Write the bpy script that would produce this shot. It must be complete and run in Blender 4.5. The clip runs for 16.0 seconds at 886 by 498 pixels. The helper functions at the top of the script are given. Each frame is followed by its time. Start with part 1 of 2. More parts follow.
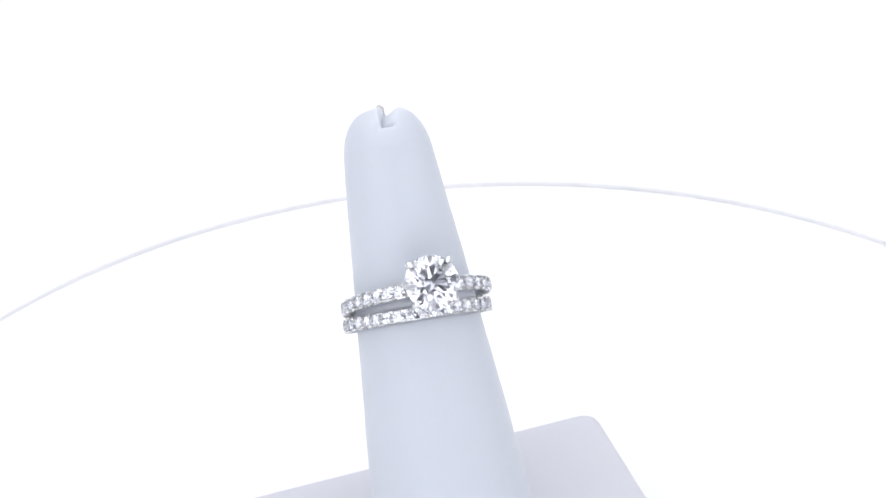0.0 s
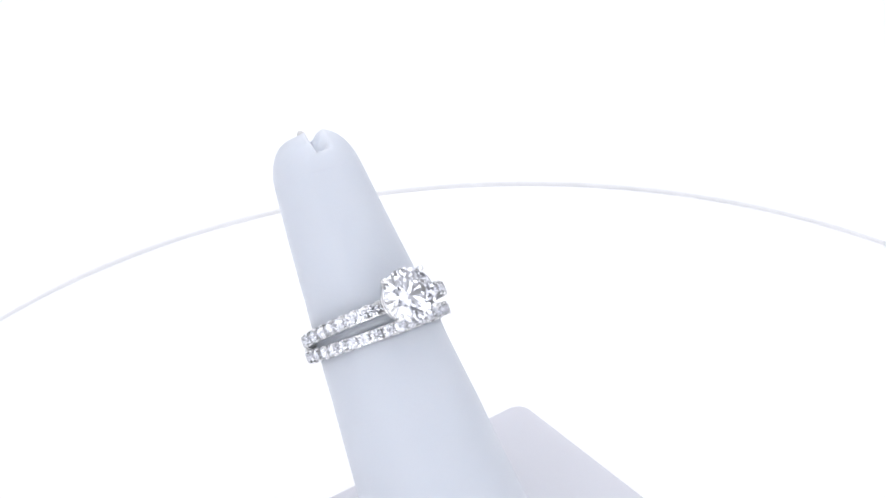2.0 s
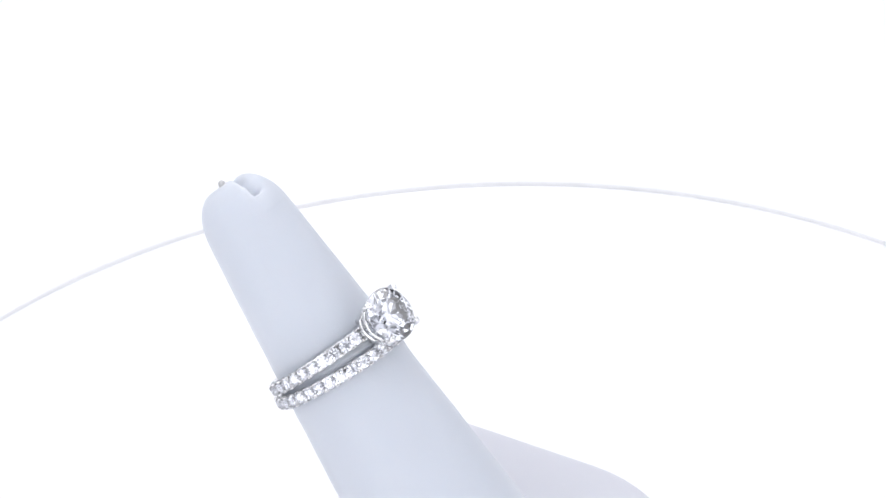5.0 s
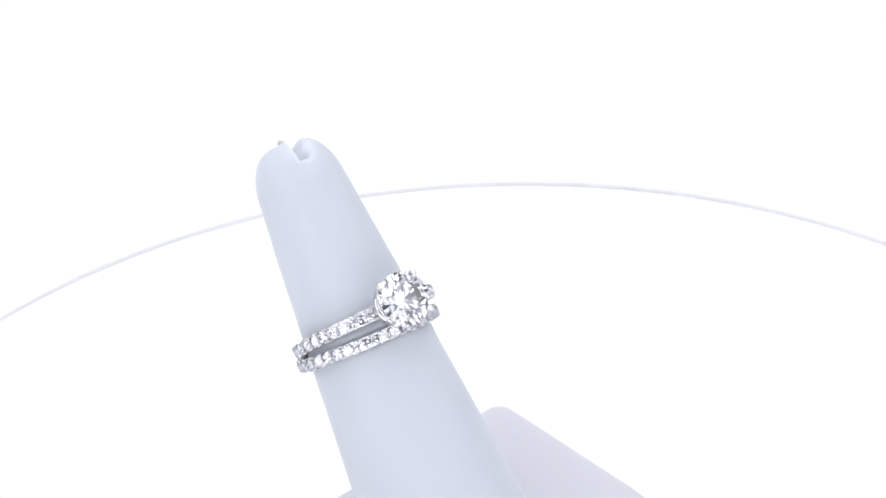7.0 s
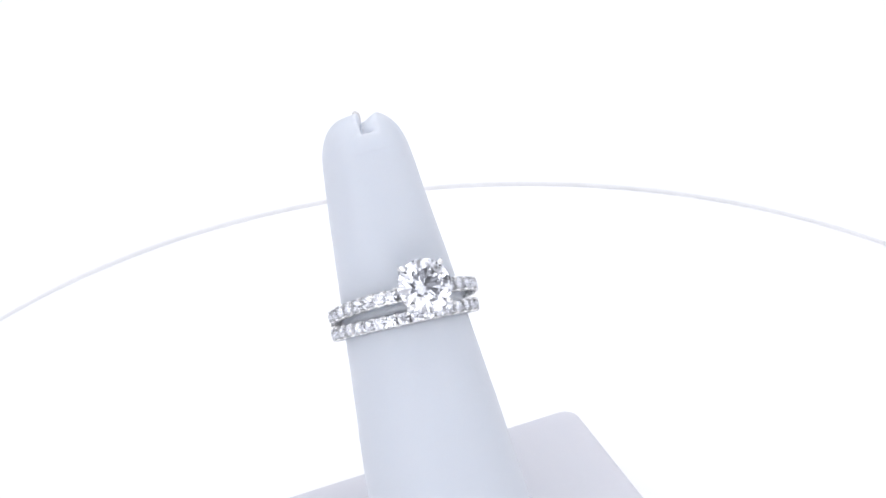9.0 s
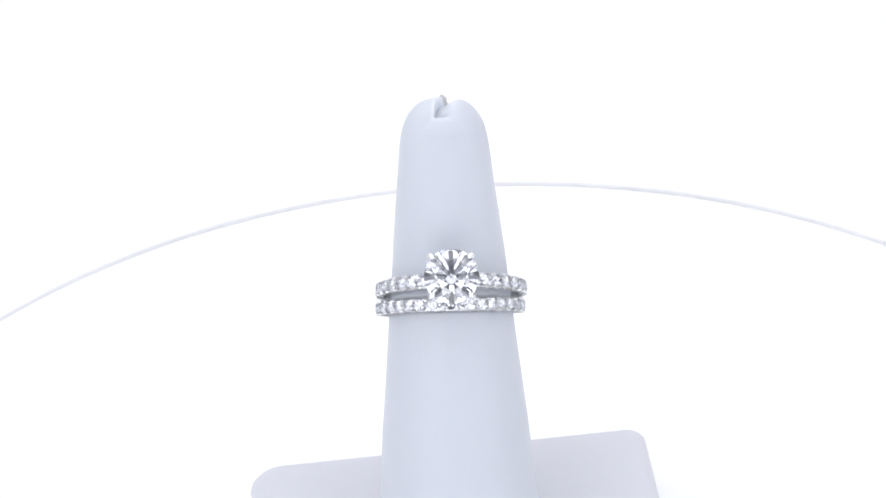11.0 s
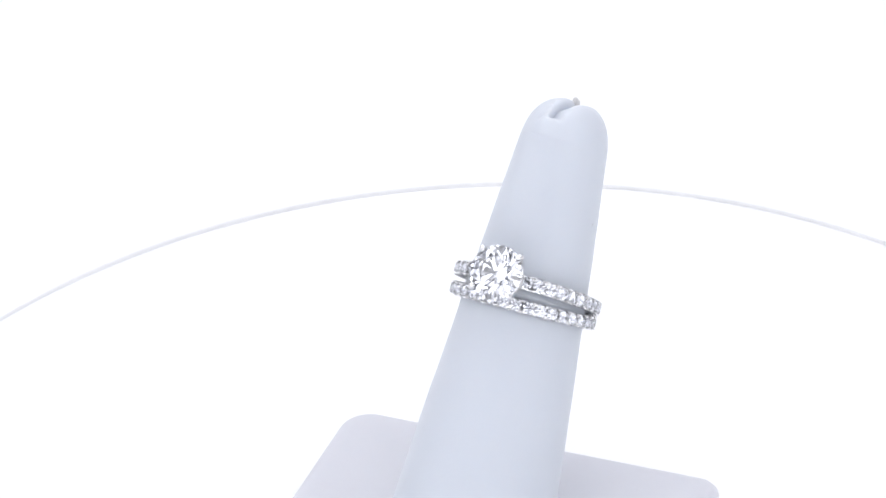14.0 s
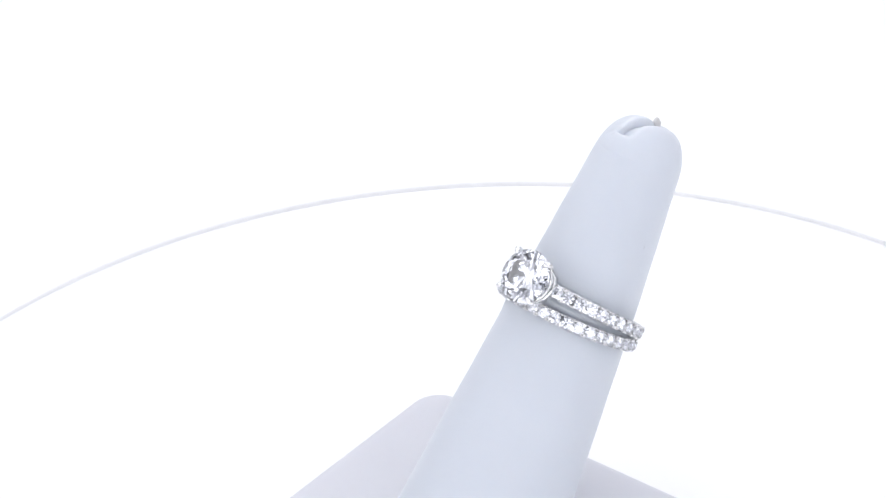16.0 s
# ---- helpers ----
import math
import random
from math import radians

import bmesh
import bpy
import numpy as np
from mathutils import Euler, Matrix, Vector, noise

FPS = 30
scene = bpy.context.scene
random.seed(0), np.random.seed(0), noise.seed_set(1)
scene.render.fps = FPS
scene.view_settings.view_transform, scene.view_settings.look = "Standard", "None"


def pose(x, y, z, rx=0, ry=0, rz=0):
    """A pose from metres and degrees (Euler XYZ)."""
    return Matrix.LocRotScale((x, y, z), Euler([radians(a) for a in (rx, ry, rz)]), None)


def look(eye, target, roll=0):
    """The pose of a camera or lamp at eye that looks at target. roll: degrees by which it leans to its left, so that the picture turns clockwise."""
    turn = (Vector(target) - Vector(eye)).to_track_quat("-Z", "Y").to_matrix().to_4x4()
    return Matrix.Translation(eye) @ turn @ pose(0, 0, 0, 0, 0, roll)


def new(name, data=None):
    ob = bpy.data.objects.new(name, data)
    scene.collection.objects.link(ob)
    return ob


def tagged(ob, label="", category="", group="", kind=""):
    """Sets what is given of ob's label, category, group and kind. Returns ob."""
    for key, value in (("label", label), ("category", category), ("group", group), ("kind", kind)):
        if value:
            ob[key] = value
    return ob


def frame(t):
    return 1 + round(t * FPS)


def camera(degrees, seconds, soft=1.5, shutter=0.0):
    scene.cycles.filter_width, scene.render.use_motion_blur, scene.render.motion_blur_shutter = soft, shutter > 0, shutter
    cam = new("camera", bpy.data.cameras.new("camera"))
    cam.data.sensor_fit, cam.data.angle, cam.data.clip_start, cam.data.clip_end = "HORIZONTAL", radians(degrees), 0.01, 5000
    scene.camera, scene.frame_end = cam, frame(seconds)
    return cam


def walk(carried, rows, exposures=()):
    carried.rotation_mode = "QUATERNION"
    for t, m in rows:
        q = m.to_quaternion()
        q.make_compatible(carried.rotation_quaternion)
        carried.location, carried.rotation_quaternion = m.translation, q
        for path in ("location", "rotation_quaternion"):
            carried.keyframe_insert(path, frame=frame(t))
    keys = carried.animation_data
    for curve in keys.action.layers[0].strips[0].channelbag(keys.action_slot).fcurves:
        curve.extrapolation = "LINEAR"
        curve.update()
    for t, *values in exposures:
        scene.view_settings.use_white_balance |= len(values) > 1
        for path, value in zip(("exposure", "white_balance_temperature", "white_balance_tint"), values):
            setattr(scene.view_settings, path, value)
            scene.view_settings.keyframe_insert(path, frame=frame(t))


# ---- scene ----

MM = 0.001

# camera: fixed in the front port of the light box, looking down on the turntable
EYE = Vector((0.0, -0.3254, 0.2821))
AHEAD = Vector((-0.01212, 0.82479, -0.56531))
cam = camera(16.26, 16.0, soft=1.5)
walk(cam, [(0.0, look(EYE, EYE + AHEAD, -2.97)), (16.0, look(EYE, EYE + AHEAD, -2.97))])

# the turntable swings up to its turning point and back: seconds, degrees
SWING = [(0.0, 17.6), (1.0, 26.5), (2.0, 35.35), (3.0, 44.15), (4.0, 53.0), (4.4, 56.5), (4.6, 58.1), (4.76, 58.7),
         (4.92, 58.2), (5.12, 56.7), (5.5, 53.4), (6.5, 44.6), (7.5, 35.9), (8.5, 27.2), (9.5, 18.3), (10.5, 9.2),
         (11.5, 0.1), (12.5, -9.1), (13.5, -18.0), (14.5, -26.9), (15.5, -35.9), (16.0, -40.4)]


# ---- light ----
world = bpy.data.worlds.new("room")
scene.world = world
world.use_nodes = True
world.node_tree.nodes["Background"].inputs["Color"].default_value = (0.85, 0.88, 1.0, 1)
world.node_tree.nodes["Background"].inputs["Strength"].default_value = 0.11


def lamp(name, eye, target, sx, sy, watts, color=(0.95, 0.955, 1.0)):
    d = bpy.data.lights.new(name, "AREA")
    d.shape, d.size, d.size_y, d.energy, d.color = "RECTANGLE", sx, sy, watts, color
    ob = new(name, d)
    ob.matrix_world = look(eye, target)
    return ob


# LED panels assumed for the light box, all out of view
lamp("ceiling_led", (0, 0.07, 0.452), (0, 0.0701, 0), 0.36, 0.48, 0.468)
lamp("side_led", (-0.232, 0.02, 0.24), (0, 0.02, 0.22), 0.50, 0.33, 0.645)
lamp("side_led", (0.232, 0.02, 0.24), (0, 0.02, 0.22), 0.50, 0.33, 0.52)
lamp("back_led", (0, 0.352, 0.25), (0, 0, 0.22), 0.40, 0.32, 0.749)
# fill added from the front to lift the shade around the bands
lamp("front_fill", (-0.188, -0.292, 0.23), (-0.188, 0, 0.22), 0.098, 0.43, 0.291)
lamp("front_fill", (0.188, -0.292, 0.23), (0.188, 0, 0.22), 0.098, 0.43, 0.239)
lamp("front_fill", (0, -0.292, 0.085), (0, 0, 0.085), 0.24, 0.12, 0.25)


# ---- materials ----
def material(name, color, rough=0.5, metal=0.0, **more):
    m = bpy.data.materials.new(name)
    m.use_nodes = True
    b = m.node_tree.nodes["Principled BSDF"]
    b.inputs["Base Color"].default_value = (*color, 1)
    b.inputs["Roughness"].default_value = rough
    b.inputs["Metallic"].default_value = metal
    for k, v in more.items():
        b.inputs[k.replace("_", " ")].default_value = v
    return m


def vary(m, scale, low, high, detail=6.0):
    """Mottle a material's colour between two tones."""
    n, l = m.node_tree.nodes, m.node_tree.links
    co, tex, ramp = n.new("ShaderNodeTexCoord"), n.new("ShaderNodeTexNoise"), n.new("ShaderNodeMix")
    tex.inputs["Scale"].default_value, tex.inputs["Detail"].default_value = scale, detail
    ramp.data_type = "RGBA"
    ramp.inputs["A"].default_value, ramp.inputs["B"].default_value = (*low, 1), (*high, 1)
    l.new(co.outputs["Object"], tex.inputs["Vector"])
    l.new(tex.outputs["Fac"], ramp.inputs["Factor"])
    l.new(ramp.outputs["Result"], n["Principled BSDF"].inputs["Base Color"])


def grain(m, layers):
    """Relief from noise layers of (scale, height in metres)."""
    n, l = m.node_tree.nodes, m.node_tree.links
    co, last = n.new("ShaderNodeTexCoord"), None
    for scale, height in layers:
        tex, bump = n.new("ShaderNodeTexNoise"), n.new("ShaderNodeBump")
        tex.inputs["Scale"].default_value, tex.inputs["Detail"].default_value = scale, 3.0
        bump.inputs["Distance"].default_value, bump.inputs["Strength"].default_value = height, 1.0
        l.new(co.outputs["Object"], tex.inputs["Vector"])
        l.new(tex.outputs["Fac"], bump.inputs["Height"])
        if last:
            l.new(last.outputs["Normal"], bump.inputs["Normal"])
        last = bump
    l.new(last.outputs["Normal"], n["Principled BSDF"].inputs["Normal"])


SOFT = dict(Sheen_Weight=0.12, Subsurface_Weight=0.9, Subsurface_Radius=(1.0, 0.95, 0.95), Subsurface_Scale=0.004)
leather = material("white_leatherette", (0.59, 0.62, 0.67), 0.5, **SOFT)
vary(leather, 120, (0.58, 0.61, 0.66), (0.60, 0.63, 0.68))
grain(leather, [(1800, 0.00002), (160, 0.00008)])
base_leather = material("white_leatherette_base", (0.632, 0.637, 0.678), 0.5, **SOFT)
vary(base_leather, 120, (0.622, 0.627, 0.668), (0.642, 0.647, 0.688))
grain(base_leather, [(1800, 0.00003), (160, 0.0001)])
seam_stain = material("scuffed_leather", (0.50, 0.50, 0.51), 0.8)
vary(seam_stain, 900, (0.38, 0.38, 0.39), (0.62, 0.62, 0.64))
seam_end = material("seam_end", (0.62, 0.61, 0.60), 0.8)
vary(seam_end, 1500, (0.56, 0.54, 0.52), (0.68, 0.68, 0.69))
platinum = material("platinum", (0.87, 0.867, 0.863), 0.16, 1.0)
vary(platinum, 1500, (0.85, 0.847, 0.843), (0.89, 0.887, 0.883))
diamond = material("diamond", (0.89, 0.91, 0.98), 0.0, 0.0, IOR=2.417, Transmission_Weight=1.0)
acrylic = material("white_acrylic", (0.93, 0.93, 0.935), 0.35)
vary(acrylic, 60, (0.925, 0.925, 0.93), (0.94, 0.94, 0.945))
# unseen lining, kept grey so the diamonds reflect darker walls
panel = material("grey_box_lining", (0.45, 0.455, 0.47), 0.7)
vary(panel, 35, (0.43, 0.435, 0.45), (0.47, 0.475, 0.49))


# ---- helpers for meshes ----
def mesh_object(name, bm, mat, parent=None, label="", smooth=True):
    me = bpy.data.meshes.new(name)
    bm.to_mesh(me)
    bm.free()
    me.materials.append(mat)
    if smooth:
        me.polygons.foreach_set("use_smooth", [True] * len(me.polygons))
    ob = new(name, me)
    if parent:
        ob.parent = parent
    return tagged(ob, label)


def part(name, bm, mat, parent, label="", smooth=True):
    return mesh_object(name, bm, mat, parent, label, smooth)


def piece(name, me, parent, m):
    """An object of its own on a shared mesh."""
    ob = new(name, me)
    ob.parent, ob.matrix_local = parent, m
    return ob


def skin(bm, rows, closed=True):
    """Quads between rows of points; each row a closed loop."""
    vs = [[bm.verts.new(p) for p in row] for row in rows]
    for a, b in zip(vs, vs[1:]):
        for i in range(len(a) if closed else len(a) - 1):
            j = (i + 1) % len(a)
            bm.faces.new((a[i], a[j], b[j], b[i]))
    return vs


def turned(bm, profile, segments=96):
    """A surface of revolution about z from (radius, height) pairs, closed where the radius is 0."""
    rows = [[(r * math.cos(2 * math.pi * i / segments), r * math.sin(2 * math.pi * i / segments), z)
             for i in range(segments)] for r, z in profile if r > 0]
    vs = skin(bm, rows)
    if profile[0][0] == 0:
        v = bm.verts.new((0, 0, profile[0][1]))
        for i in range(segments):
            bm.faces.new((v, vs[0][(i + 1) % segments], vs[0][i]))
    if profile[-1][0] == 0:
        v = bm.verts.new((0, 0, profile[-1][1]))
        for i in range(segments):
            bm.faces.new((v, vs[-1][i], vs[-1][(i + 1) % segments]))
    bmesh.ops.recalc_face_normals(bm, faces=bm.faces)


def tube(bm, points, radii, sides=10):
    """A tapered round bar along points, with closed rounded ends."""
    pts = [Vector(p) for p in points]
    rows = []
    for i, p in enumerate(pts):
        d = (pts[min(i + 1, len(pts) - 1)] - pts[max(i - 1, 0)]).normalized()
        a = d.orthogonal().normalized() if i == 0 else (a - d * a.dot(d)).normalized()
        b = d.cross(a)
        rows.append([p + radii[i] * (math.cos(2 * math.pi * k / sides) * a + math.sin(2 * math.pi * k / sides) * b)
                     for k in range(sides)])
    vs = skin(bm, rows)
    bm.faces.new(vs[0][::-1])
    bm.faces.new(vs[-1])


def tilted(origin, n):
    """A frame whose z is n and whose -y is the way that faces the front, up the slope."""
    n = Vector(n).normalized()
    f = (Vector((0, 0, 1)) - n.z * n).normalized()
    e = n.cross(f)
    m = Matrix((e, -f, n)).transposed().to_4x4()
    m.translation = origin
    return m


# ---- the light box ----
def box_bm(lo, hi):
    bm = bmesh.new()
    m = Matrix.LocRotScale([(a + b) / 2 for a, b in zip(lo, hi)], None, [b - a for a, b in zip(lo, hi)])
    bmesh.ops.create_cube(bm, size=1, matrix=m)
    bmesh.ops.bevel(bm, geom=bm.edges[:], offset=0.0008, segments=2, affect="EDGES")
    return bm


X0, Y0, Y1, TOP, TH = 0.24, -0.30, 0.36, 0.46, 0.006
TABLE_R = 0.1041          # turntable radius
GAP = 0.0013               # ring-shaped gap between turntable and floor


def build_floor():
    """A square floor sheet with a round, softly rolled opening for the turntable."""
    bm = bmesh.new()
    seg = 256
    r = TABLE_R + GAP
    prof = [(r - 0.003, -0.0040), (r - 0.003, -0.00097), (r, -0.00094), (r + 0.0001, -0.0003), (r + 0.0003, -0.00007), (r + 0.0007, 0.0)]
    rows = []
    for rad, z in prof:
        rows.append([(rad * math.cos(2 * math.pi * i / seg), rad * math.sin(2 * math.pi * i / seg), z) for i in range(seg)])
    outer, low = [], []
    for i in range(seg):
        c, s = math.cos(2 * math.pi * i / seg), math.sin(2 * math.pi * i / seg)
        k = min(X0 / max(abs(c), 1e-9), (Y1 if s > 0 else -Y0) / max(abs(s), 1e-9))
        outer.append((k * c, k * s, 0.0))
        low.append((k * c, k * s, -0.0040))
    skin(bm, rows + [outer, low, rows[0]])
    bmesh.ops.remove_doubles(bm, verts=bm.verts, dist=1e-7)
    bmesh.ops.recalc_face_normals(bm, faces=bm.faces)
    ob = mesh_object("floor", bm, acrylic, smooth=False)
    tagged(ob, "bright white light box floor with a round turntable opening", "floor", kind="structure")
    bm = box_bm((-X0 - TH, Y0 - TH, -0.012), (X0 + TH, Y1 + TH, -0.0085))
    tagged(mesh_object("floor_tray", bm, panel, smooth=False), "light grey tray under the light box floor", "floor", kind="structure")


def build_walls():
    for name, lo, hi in (("wall_west", (-X0 - TH, Y0, -0.0085), (-X0 - 0.0002, Y1, TOP)),
                         ("wall_east", (X0 + 0.0002, Y0, -0.0085), (X0 + TH, Y1, TOP)),
                         ("wall_north", (-X0 - TH, Y1 + 0.0002, -0.0085), (X0 + TH, Y1 + TH, TOP)),
                         ("ceiling", (-X0 - TH, Y0 - TH, TOP + 0.0002), (X0 + TH, Y1 + TH, TOP + TH))):
        tagged(mesh_object(name, box_bm(lo, hi), panel, smooth=False), "unseen light box lining, plain light grey to darken reflections",
               "ceiling" if name == "ceiling" else "wall", kind="structure")
    # unseen front wall; its round lens port is widened to darken the diamond's facets
    bm = bmesh.new()
    seg, pc, pr = 96, (0.0, 0.287), 0.137
    inner, outer = [], []
    for i in range(seg):
        c, s = math.cos(2 * math.pi * i / seg), math.sin(2 * math.pi * i / seg)
        k = min((X0 + TH) / max(abs(c), 1e-9), ((TOP - pc[1]) if s > 0 else (pc[1] + 0.0085)) / max(abs(s), 1e-9))
        inner.append((pc[0] + pr * c, pc[1] + pr * s))
        outer.append((pc[0] + k * c, pc[1] + k * s))
    rows = [[(x, y, z) for x, z in loop] for loop, y in ((inner, Y0 - 0.0002), (outer, Y0 - 0.0002), (outer, Y0 - TH), (inner, Y0 - TH),
                                                         (inner, Y0 - 0.0002))]
    skin(bm, rows)
    bmesh.ops.remove_doubles(bm, verts=bm.verts, dist=1e-7)
    bmesh.ops.recalc_face_normals(bm, faces=bm.faces)
    tagged(mesh_object("wall_south", bm, panel, smooth=False), "unseen light grey light box front, its round port widened to darken the diamond", "wall", kind="structure")


build_floor()
build_walls()


# ---- the turntable ----
def build_turntable():
    bm = bmesh.new()
    r = TABLE_R
    turned(bm, [(0, -0.0050), (r - 0.004, -0.0050), (r - 0.004, -0.00076), (r, -0.00076), (r - 0.0001, -0.0003), (r - 0.0003, -0.00007),
                (r - 0.0007, 0.0), (0, 0.0)], 256)
    root = new("turntable")
    tagged(root, "round glossy white acrylic turntable disc set into the floor", "turntable")
    part("disc", bm, acrylic, root, smooth=False)
    bm = bmesh.new()
    turned(bm, [(0, -0.0084), (0.03, -0.0084), (0.03, -0.0051), (0, -0.0051)], 48)
    part("spindle", bm, acrylic, root, smooth=False)
    return root


turntable = build_turntable()


# ---- the finger-shaped ring stand ----
FOOT = Vector((-4.96, -6.14, 0)) * MM
LEAN = Vector((0.0646, 0.7839, 1.0))
FINGER = tilted(FOOT, LEAN)
TIP = 73.5 * MM
# where the two rings sit on it, and half of each band's width
BAND_AT = tilted(Vector((-2.78, 21.04, 35.12)) * MM, (0.0844, 0.7663, 1))
RING_AT = tilted(Vector((-2.46, 22.22, 37.24)) * MM, (0.1014, 0.9402, 1))
BAND_HALF, RING_HALF, RING_DROP = 0.93 * MM, 1.06 * MM, 0.14 * MM


def finger_radius(l):
    s = l / 1.2723 / 0.3254
    return 0.3254 * (0.03787 - 0.1003 * s - 0.1064 * s * s)


def step(a, b, v):
    """A soft step from 0 at a to 1 at b."""
    k = max(0.0, min(1.0, (v - a) / (b - a)))
    return k * k * (3 - 2 * k)


def pucker(p):
    """The leather drawn in at the fingertip: a pocket with a steep flap on one side, a rounded lobe on the other and a ledge in front."""
    x, y, z = p[0] / MM, p[1] / MM, p[2]
    v = -y                                      # towards the front
    near = step(TIP - 5.4 * MM, TIP - 3.1 * MM, z)
    if near == 0.0:
        return Vector(p)
    line = 0.27 * (5.5 - v) - 1.1 + 0.12 * math.sin(v * 1.3)
    d = x - line
    ledge = 5.5 + 0.10 * d                      # the front rim climbs away from the flap
    pocket = step(-0.32, 0.06, d) * (1 - step(0.3, 2.6, d)) * (1 - step(ledge - 0.55, ledge + 0.10, v)) * step(-5.0, -1.5, v)
    dz = -1.28 * pocket
    # the tight fold at the foot of the flap
    dz -= 0.36 * math.exp(-((d - 0.10) / 0.12) ** 2) * step(0.5, 3.0, v) * (1 - step(5.0, 5.5, v))
    # the fold under the ledge
    dz -= 0.40 * math.exp(-((v - ledge + 0.62) / 0.16) ** 2) * step(-0.1, 0.3, d) * (1 - step(1.0, 2.2, d))
    # the ledge's crease runs on past the flap
    dz -= 0.24 * math.exp(-((v - ledge + 0.25) / 0.20) ** 2) * (1 - step(-0.3, 0.1, d)) * step(-3.2, -1.6, d)
    # the gathered rims
    dz += 0.10 * math.exp(-((d + 0.62) / 0.34) ** 2) * step(-1.0, 2.0, v) * (1 - step(5.0, 5.8, v))
    dz += 0.12 * math.exp(-((v - ledge - 0.35) / 0.30) ** 2) * step(-0.4, 0.5, d) * (1 - step(1.6, 3.2, d))
    # small wrinkles running into the pocket
    far = math.hypot(d, v - 4.5)
    dz += 0.06 * math.sin(7 * math.atan2(d, v - 4.5) + 1.0) * math.exp(-(far / 2.4) ** 2) * min(1.0, far)
    dz -= 0.45 * math.exp(-(x * x + (v + 0.6) ** 2) / 4.0)
    dv = -0.45 * pocket * max(0.0, v / 5.5)
    return Vector((p[0], p[1] - dv * near * MM, z + dz * near * MM))


def crossing(at, n, a):
    """How far up the finger, at the azimuth a, a ring's plane at height n over its middle cuts the surface."""
    lo, hi = 30 * MM, 60 * MM
    back = at.inverted() @ FINGER
    for _ in range(30):
        mid = (lo + hi) / 2
        r = finger_radius(mid)
        if (back @ Vector((r * math.sin(a), -1.025 * r * math.cos(a), mid))).z < n:
            lo = mid
        else:
            hi = mid
    return lo


def fill_bulge(l, edges):
    """An added bulge beside and between the bands, shaped to lighten the shade there."""
    a, b, c, d = edges
    if b < l < c:
        return 0.95 * MM * math.sin(math.pi * (l - b) / (c - b)) ** 0.5 * min(1.0, (c - b) / (1.0 * MM))
    if l <= a:
        return 0.30 * MM * math.exp(-((a - l) / (1.5 * MM)) ** 1.5)
    if l >= d:
        return 0.30 * MM * math.exp(-((l - d) / (1.5 * MM)) ** 1.5)
    return 0.0


def build_finger(root):
    bm = bmesh.new()
    seg = 224
    ls = list(np.linspace(-4 * MM, 14 * MM, 40)) + list(np.linspace(14.6 * MM, 38 * MM, 26)) + list(np.linspace(38.2 * MM, 54 * MM, 120)) + list(np.linspace(54.5 * MM, TIP - 8 * MM, 14))
    dome = 6.6 * MM
    ls += [TIP - dome + dome * math.sin(a) for a in np.linspace(0.06, math.pi / 2 * 0.992, 96)]
    rows = []
    rims = []
    for i in range(seg):
        a = 2 * math.pi * i / seg
        rims.append((crossing(BAND_AT, -BAND_HALF, a), crossing(BAND_AT, BAND_HALF, a),
                     crossing(RING_AT, -RING_HALF - RING_DROP, a), crossing(RING_AT, RING_HALF - RING_DROP, a)))
    for l in ls:
        r = finger_radius(l)
        if l > TIP - dome:
            k = (l - (TIP - dome)) / dome
            r *= (1 - k ** 2.5) ** (1 / 2.7)
        row = []
        for i in range(seg):
            a = 2 * math.pi * i / seg
            x, y = r * math.sin(a), -1.025 * r * math.cos(a)
            p = pucker(Vector((x, y, l)))
            wob = 0.10 * MM * noise.noise(Vector((x, y, l)) * 90) + 0.04 * MM * noise.noise(Vector((x, y, l)) * 300)
            wob += fill_bulge(l, rims[i]) * step(0.2, 0.75, math.cos(a)) if 36 * MM < l < 56 * MM else 0.0
            p += Vector((x, y, 0)).normalized() * wob if r > MM else Vector()
            # the shallow crease below the pit
            if math.cos(a) > 0.6:
                c = (l - (TIP - 6.2 * MM) - 1.0 * MM * math.sin(a) ** 2) / (0.28 * MM)
                p.y += 0.10 * MM * math.exp(-c * c) * max(0.0, (math.cos(a) - 0.8) / 0.2)
            row.append(FINGER @ p)
        rows.append(row)
    vs = skin(bm, rows)
    bm.faces.new(vs[-1])
    bmesh.ops.recalc_face_normals(bm, faces=bm.faces)
    return part("finger", bm, leather, root, "leaning finger-shaped post wrapped in white leatherette")


def base_outline(grow=0.0, n=14):
    """The plan of the base, counter-clockwise: small rear corners, large front ones."""
    x0, x1, y0, y1 = -32.5 - grow, 24.55 + grow, -25.0 - grow, 26.0 + grow
    pts = []
    for cx, cy, r, a0 in ((x1, y1, 2.2, 0), (x0, y1, 4.2, 90), (x0, y0, 11.0, 180), (x1, y0, 22.0, 270)):
        sx, sy = (-1 if cx == x1 else 1), (-1 if cy == y1 else 1)
        for i in range(n):
            a = radians(a0 + 90 * i / (n - 1))
            pts.append(((cx + sx * r) + r * math.cos(a), (cy + sy * r) + r * math.sin(a)))
    return pts


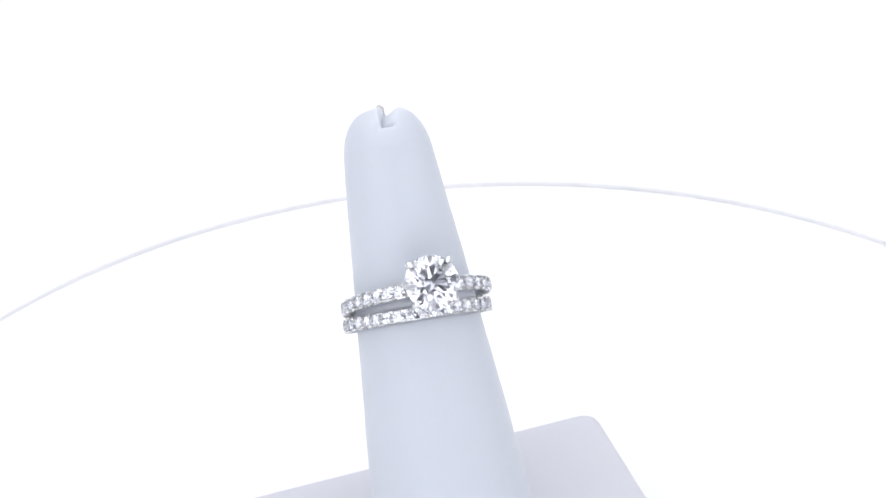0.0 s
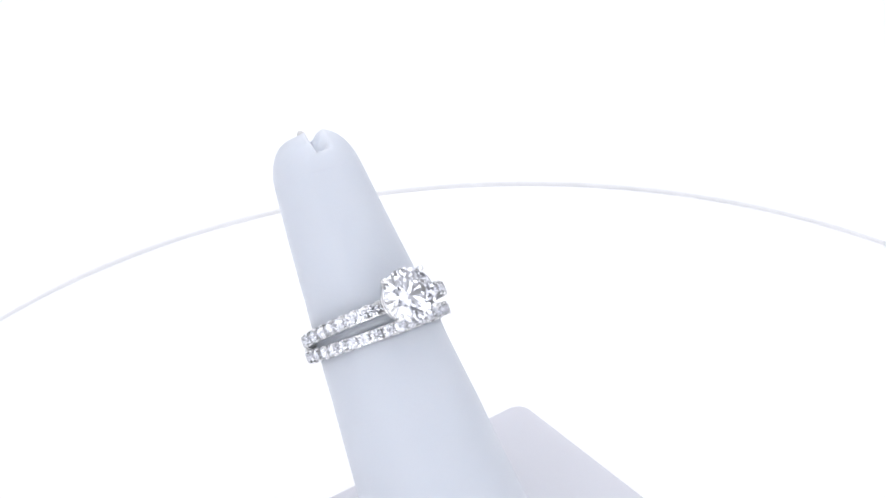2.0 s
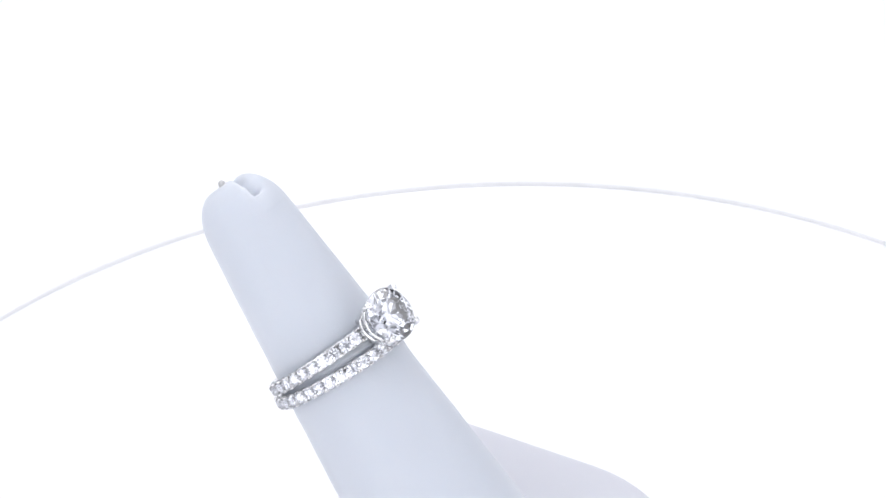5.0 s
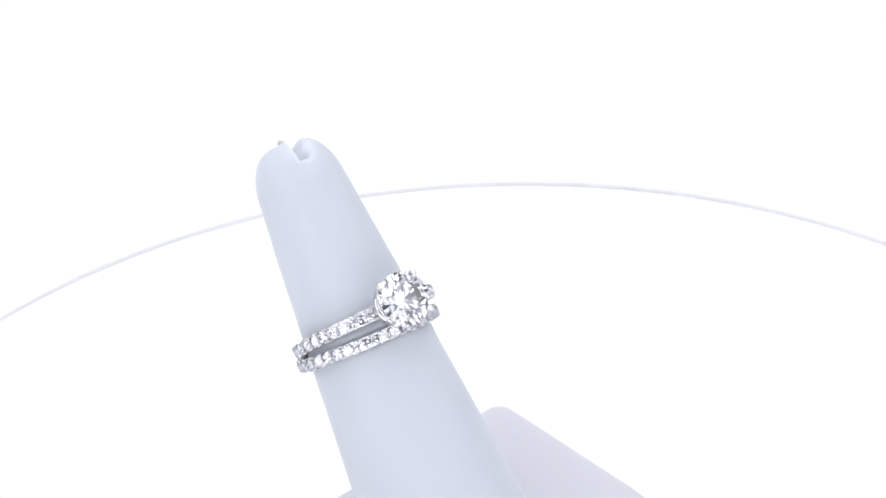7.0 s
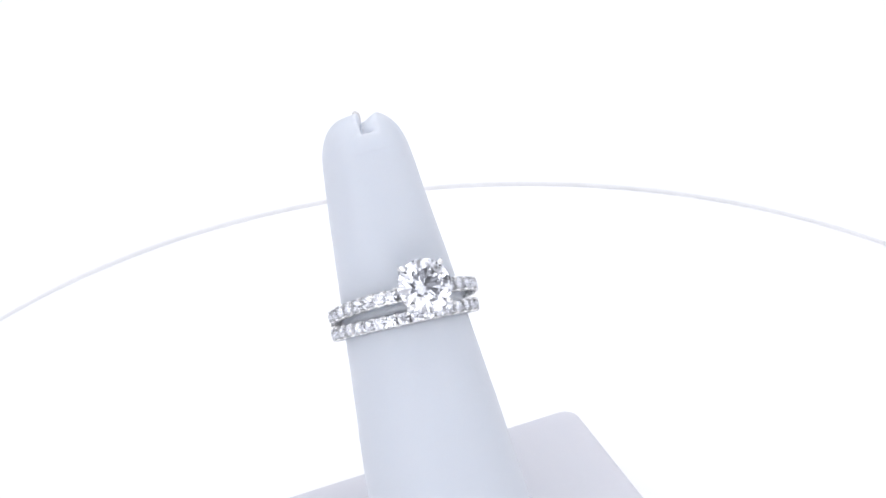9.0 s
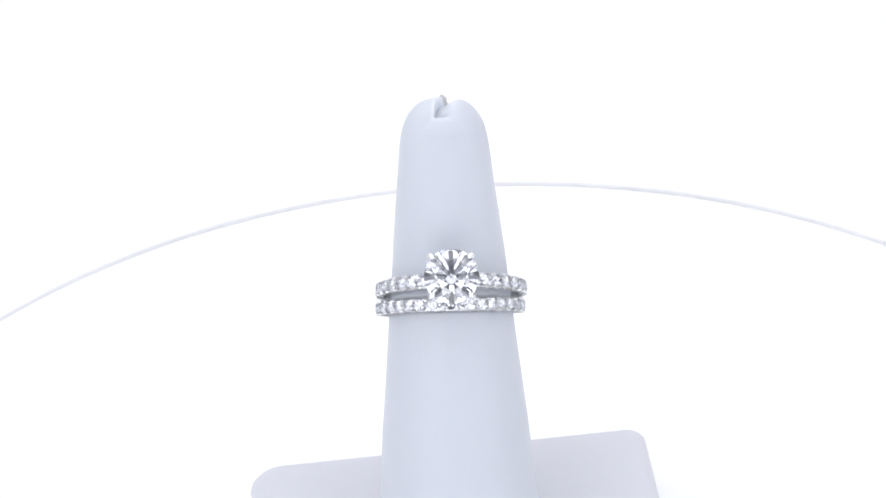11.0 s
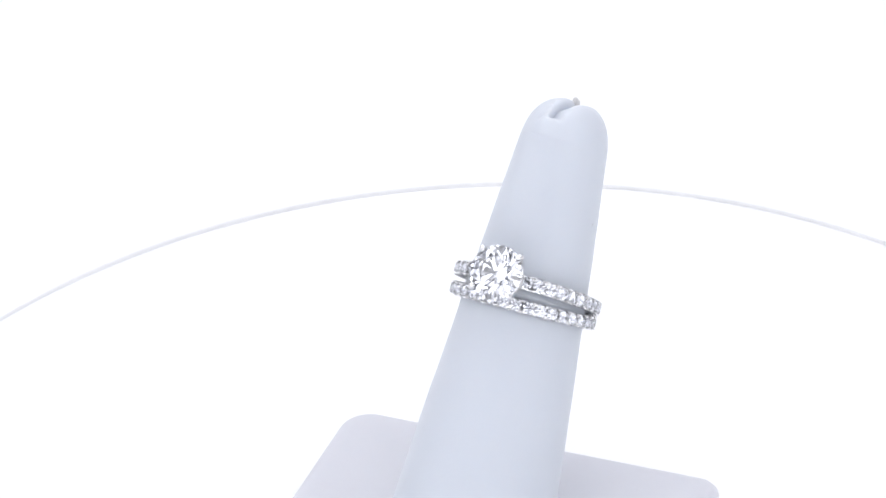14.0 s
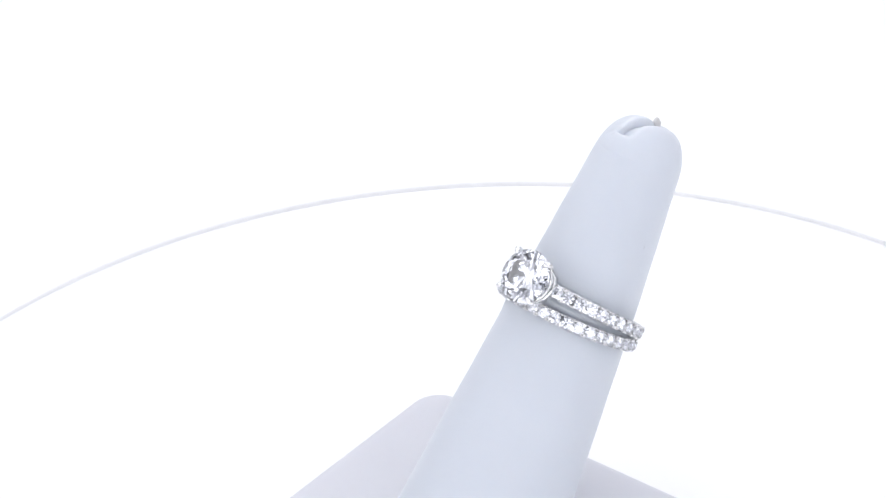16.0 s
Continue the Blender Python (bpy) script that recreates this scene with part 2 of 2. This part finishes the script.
def build_base(root):
    bm = bmesh.new()
    rows = []
    for grow, z in ((-1.0, 0.05), (-0.3, 0.3), (0, 1.0), (0, 5.4), (-0.2, 6.4), (-0.7, 7.25), (-1.6, 7.8), (-3.2, 8.1), (-6.0, 8.2)):
        rows.append([(x * MM, y * MM, (z + (0.14 + 0.014 * (x + 3.7) if z > 5 else 0.0)) * MM) for x, y in base_outline(grow)])
    vs = skin(bm, rows)
    bm.faces.new(vs[-1])
    bm.faces.new(vs[0][::-1])
    bmesh.ops.recalc_face_normals(bm, faces=bm.faces)
    return part("base", bm, base_leather, root, "low padded rectangular base in white leatherette")


def build_stand():
    root = new("ring_stand")
    tagged(root, "white leatherette finger-shaped ring stand leaning on its padded base", "ring stand")
    build_base(root)
    build_finger(root)
    # the frayed stub of seam left standing behind the pocket
    base = Vector((-0.1, 0.5, 72.55)) * MM
    for path, size in ((((0, 0.2, -0.8), (0.05, 0.1, 0.1), (0.1, 0.0, 0.7), (0.0, -0.1, 1.15), (-0.12, -0.1, 1.3)), 0.55),
                       (((0.25, 0.1, -0.7), (0.4, 0.1, 0.2), (0.5, 0.05, 0.8), (0.62, 0.0, 1.05)), 0.36)):
        bm = bmesh.new()
        taper = (1.0, 1.0, 0.95, 0.7, 0.25)
        tube(bm, [FINGER @ (base + Vector(q) * MM) for q in path], [size * k * MM for k in taper[5 - len(path):]], 9)
        part("seam_stub", bm, seam_end, root, "tiny frayed stub of leather seam")
    # fine scuffs on the leather: distance up the finger, degrees round it, half length, slant
    for l, az, half, slant in ((32.65, -1.2, 0.28, 0.6), (57.3, 84.0, 0.22, 1.4), (28.7, -60.0, 0.16, 0.2)):
        bm = bmesh.new()
        pts = []
        for k in (-1, -0.5, 0, 0.5, 1):
            d = half * k
            r = finger_radius(l * MM) + 0.03 * MM
            a = radians(az) + d * MM * math.cos(slant) / r
            pts.append(FINGER @ Vector((r * math.sin(a), -r * math.cos(a), (l + d * math.sin(slant) + 0.06 * k * k) * MM)))
        tube(bm, pts, [q * MM for q in (0.02, 0.045, 0.055, 0.045, 0.02)], 6)
        part("scuff", bm, seam_stain, root, "fine grey scuff")
    return root


ring_stand = build_stand()


# ---- the rings ----
def facet(bm, az, slope, r, z):
    """Cut a stone by a facet plane through (r, z) at the azimuth az; slope: degrees from level, negative below."""
    s = radians(abs(slope))
    n = Vector((math.sin(s) * math.cos(radians(az)), math.sin(s) * math.sin(radians(az)), math.cos(s) * (1 if slope >= 0 else -1)))
    p = Vector((r * math.cos(radians(az)), r * math.sin(radians(az)), z))
    cut = bmesh.ops.bisect_plane(bm, geom=bm.verts[:] + bm.edges[:] + bm.faces[:], dist=1e-6, plane_co=p, plane_no=n, clear_outer=True)
    edges = [g for g in cut["geom_cut"] if isinstance(g, bmesh.types.BMEdge)]
    edges = [e for e in edges if e.is_boundary]
    if edges:
        bmesh.ops.edgeloop_fill(bm, edges=edges)


def brilliant(radius, fine):
    """A round brilliant, girdle at z = 0, table up."""
    bm = bmesh.new()
    bmesh.ops.create_cone(bm, cap_ends=True, segments=32 if fine else 16, radius1=1, radius2=1, depth=2)
    g = 0.02
    facet(bm, 0, 0.0, 0, g + 0.44 * math.tan(radians(34.5)))
    for i in range(8):
        a = 45.0 * i
        facet(bm, a, 34.5, 1, g)
        facet(bm, a, -41.0, 1, -g)
        if fine:
            facet(bm, a + 22.5, 22.0, 0.56 * math.cos(radians(22.5)), g + 0.44 * math.tan(radians(34.5)))
            for d in (-11.25, 11.25):
                facet(bm, a + d, 39.6, 1, g)
                facet(bm, a + d, -41.5, 1, -g)
        else:
            facet(bm, a + 22.5, 27.0, 0.56 * math.cos(radians(22.5)), g + 0.44 * math.tan(radians(34.5)))
            facet(bm, a + 22.5, -42.5, 1, -g)
    bmesh.ops.scale(bm, vec=(radius, radius, radius), verts=bm.verts)
    bmesh.ops.recalc_face_normals(bm, faces=bm.faces)
    return bm


def to_mesh(name, bm, mat, smooth=False):
    me = bpy.data.meshes.new(name)
    bm.to_mesh(me)
    bm.free()
    me.materials.append(mat)
    if smooth:
        me.polygons.foreach_set("use_smooth", [True] * len(me.polygons))
    return me


SMALL = 0.79 * MM          # radius of a melee stone
small_mesh = to_mesh("melee_diamond", brilliant(SMALL, True), diamond)


def claw_mesh():
    """Four rounded claws with the thin wall between two stones; z is outwards, x along the band."""
    bm = bmesh.new()
    for sx in (-1, 1):
        for sy in (-1, 1):
            x, y = sx * 0.17 * MM, sy * 0.79 * MM
            tube(bm, [(x, y * 1.06, -0.9 * MM), (x, y * 1.05, -0.1 * MM), (x * 1.05, y, 0.12 * MM), (x * 1.15, y * 0.97, 0.22 * MM), (x * 1.15, y * 0.96, 0.27 * MM)],
                 [0.12 * MM, 0.12 * MM, 0.135 * MM, 0.105 * MM, 0.04 * MM], 8)
    bmesh.ops.recalc_face_normals(bm, faces=bm.faces)
    return to_mesh("claw", bm, platinum, True)


claw_piece = claw_mesh()
PITCH = 10.0               # degrees from stone to stone


def around(az, r, n=0.0):
    """The frame at azimuth az of a ring: z outwards, x along the band, y along the ring's axis."""
    return pose(0, 0, 0, 0, 0, az) @ Matrix(((1, 0, 0, 0), (0, 0, -1, -r), (0, 1, 0, n), (0, 0, 0, 1)))


def shank(root, inner, outer, half, seat_from, seat_to, shift=0.0, widen=0.0, drop=0.0):
    """The band: D-shaped section, cut down where the stones sit, with scalloped edges there; it may widen and drop towards the head."""
    narrow = half
    bm = bmesh.new()
    seg = 432
    rows = []
    for i in range(seg):
        az = 360.0 * i / seg - 180
        seat = seat_from <= abs(az) <= seat_to
        front = max(0.0, math.cos(radians(az)))
        half = narrow + widen * front
        o = outer - 0.72 * MM if seat else outer
        phase = ((az - shift) / PITCH) % 1.0
        h = half - (0.11 * MM * (0.5 - 0.5 * math.cos(2 * math.pi * (phase - 0.5))) if seat else 0.0)
        sec = [(inner + 0.1 * MM, -half * 0.76), (inner, -half * 0.62), (inner, half * 0.62), (inner + 0.1 * MM, half * 0.76),
               (inner + 0.35 * MM, half * 0.84), (o - 0.22 * MM, h), (o - 0.04 * MM, h * 0.93), (o, h * 0.78),
               (o - 0.05 * MM if seat else o + 0.04 * MM, 0.0), (o, -h * 0.78), (o - 0.04 * MM, -h * 0.93), (o - 0.22 * MM, -h), (inner + 0.35 * MM, -half * 0.84)]
        a = radians(az)
        rows.append([(r * math.sin(a), -r * math.cos(a), n + drop * front) for r, n in sec])
    skin(bm, rows + [rows[0]])
    bmesh.ops.remove_doubles(bm, verts=bm.verts, dist=1e-8)
    bmesh.ops.recalc_face_normals(bm, faces=bm.faces)
    return part("shank", bm, platinum, root, "polished platinum band")


def melee(root, band, azimuths, r, gaps, drop=0.0, size=0.0, wide=0.0):
    for az in azimuths:
        front = max(0.0, math.cos(radians(az)))
        piece("melee_diamond", small_mesh, root, around(az, r, drop * front) @ pose(0, 0, 0, 0, 0, 37 * az) @ Matrix.Scale(1 + size * front, 4))
    for az in gaps:
        front = max(0.0, math.cos(radians(az)))
        piece("claw", claw_piece, band, around(az, r, drop * front) @ Matrix.Scale(1 + wide * front, 4, (0, 1, 0)))


GIRDLE = 10.05 * MM


def build_wedding_band():
    root = new("wedding_band")
    tagged(root, "platinum wedding band set with a row of small round diamonds", "ring", group="rings on the stand")
    band = shank(root, 9.0 * MM, 10.1 * MM, BAND_HALF, 0, 128, -3.0)
    az = [PITCH * k - 3.0 for k in range(-12, 13)]
    melee(root, band, az, GIRDLE, [a + PITCH / 2 for a in az[:-1]])
    return root


STONE_R = 3.68 * MM
STONE_AT = 13.4 * MM


def build_engagement_ring():
    root = new("engagement_ring")
    tagged(root, "platinum engagement ring with a large round diamond above smaller ones", "ring", group="rings on the stand")
    band = shank(root, 9.0 * MM, 10.2 * MM, BAND_HALF, 7, 128, 0.0, RING_HALF - BAND_HALF, -RING_DROP)
    right = [10.4 + PITCH * k for k in range(12)]
    az = [-a for a in right[::-1]] + right
    gaps = [s * (a + PITCH / 2) for a in right for s in (-1, 1)]
    melee(root, band, az, GIRDLE + 0.12 * MM, gaps, -RING_DROP, 0.04, 0.12)
    top = around(2.1, STONE_AT, -0.15 * MM)
    bm = brilliant(STONE_R, True)
    bm.transform(top)
    part("round_diamond", bm, diamond, root, "large round brilliant-cut diamond", smooth=False)
    # head: a low round rail that carries the scalloped upper rail and four prongs
    head = None
    for rad, z, dip, wr, wz in ((2.55, -3.35, 0.0, 0.30, 0.34), (3.22, -1.45, 0.42, 0.20, 0.34)):
        bm = bmesh.new()
        seg, sid = 96, 10
        rows = []
        for i in range(seg):
            a = 2 * math.pi * i / seg
            low = z - dip * (0.5 + 0.5 * math.cos(4 * a))
            out = rad - 0.55 * dip * (0.5 + 0.5 * math.cos(4 * a))
            rows.append([top @ (Vector(((out + wr * math.cos(2 * math.pi * j / sid)) * math.cos(a),
                                        (out + wr * math.cos(2 * math.pi * j / sid)) * math.sin(a),
                                        low + wz * math.sin(2 * math.pi * j / sid))) * MM) for j in range(sid)])
        skin(bm, rows + [rows[0]])
        bmesh.ops.remove_doubles(bm, verts=bm.verts, dist=1e-8)
        bmesh.ops.recalc_face_normals(bm, faces=bm.faces)
        if head:
            part("gallery_rail", bm, platinum, head)
        else:
            head = part("head", bm, platinum, root, "platinum four-prong head")
    for k in range(4):
        a = radians(45 + 90 * k)
        c, s = math.cos(a), math.sin(a)
        bm = bmesh.new()
        path = [(2.1, -4.4), (2.6, -3.4), (3.15, -2.1), (3.66, -0.8), (3.92, 0.05), (3.82, 0.46), (3.5, 0.72), (3.2, 0.78)]
        tube(bm, [top @ (Vector((c * r, s * r, z)) * MM) for r, z in path], [q * MM for q in (0.50, 0.47, 0.44, 0.42, 0.43, 0.43, 0.36, 0.14)], 12)
        bmesh.ops.recalc_face_normals(bm, faces=bm.faces)
        part("prong", bm, platinum, head)
    return root


wedding_band = build_wedding_band()
engagement_ring = build_engagement_ring()


def motions():
    for thing, at in ((turntable, Matrix()), (ring_stand, Matrix()), (wedding_band, BAND_AT), (engagement_ring, RING_AT)):
        walk(thing, [(t, pose(0, 0, 0, 0, 0, a) @ at) for t, a in SWING])


motions()
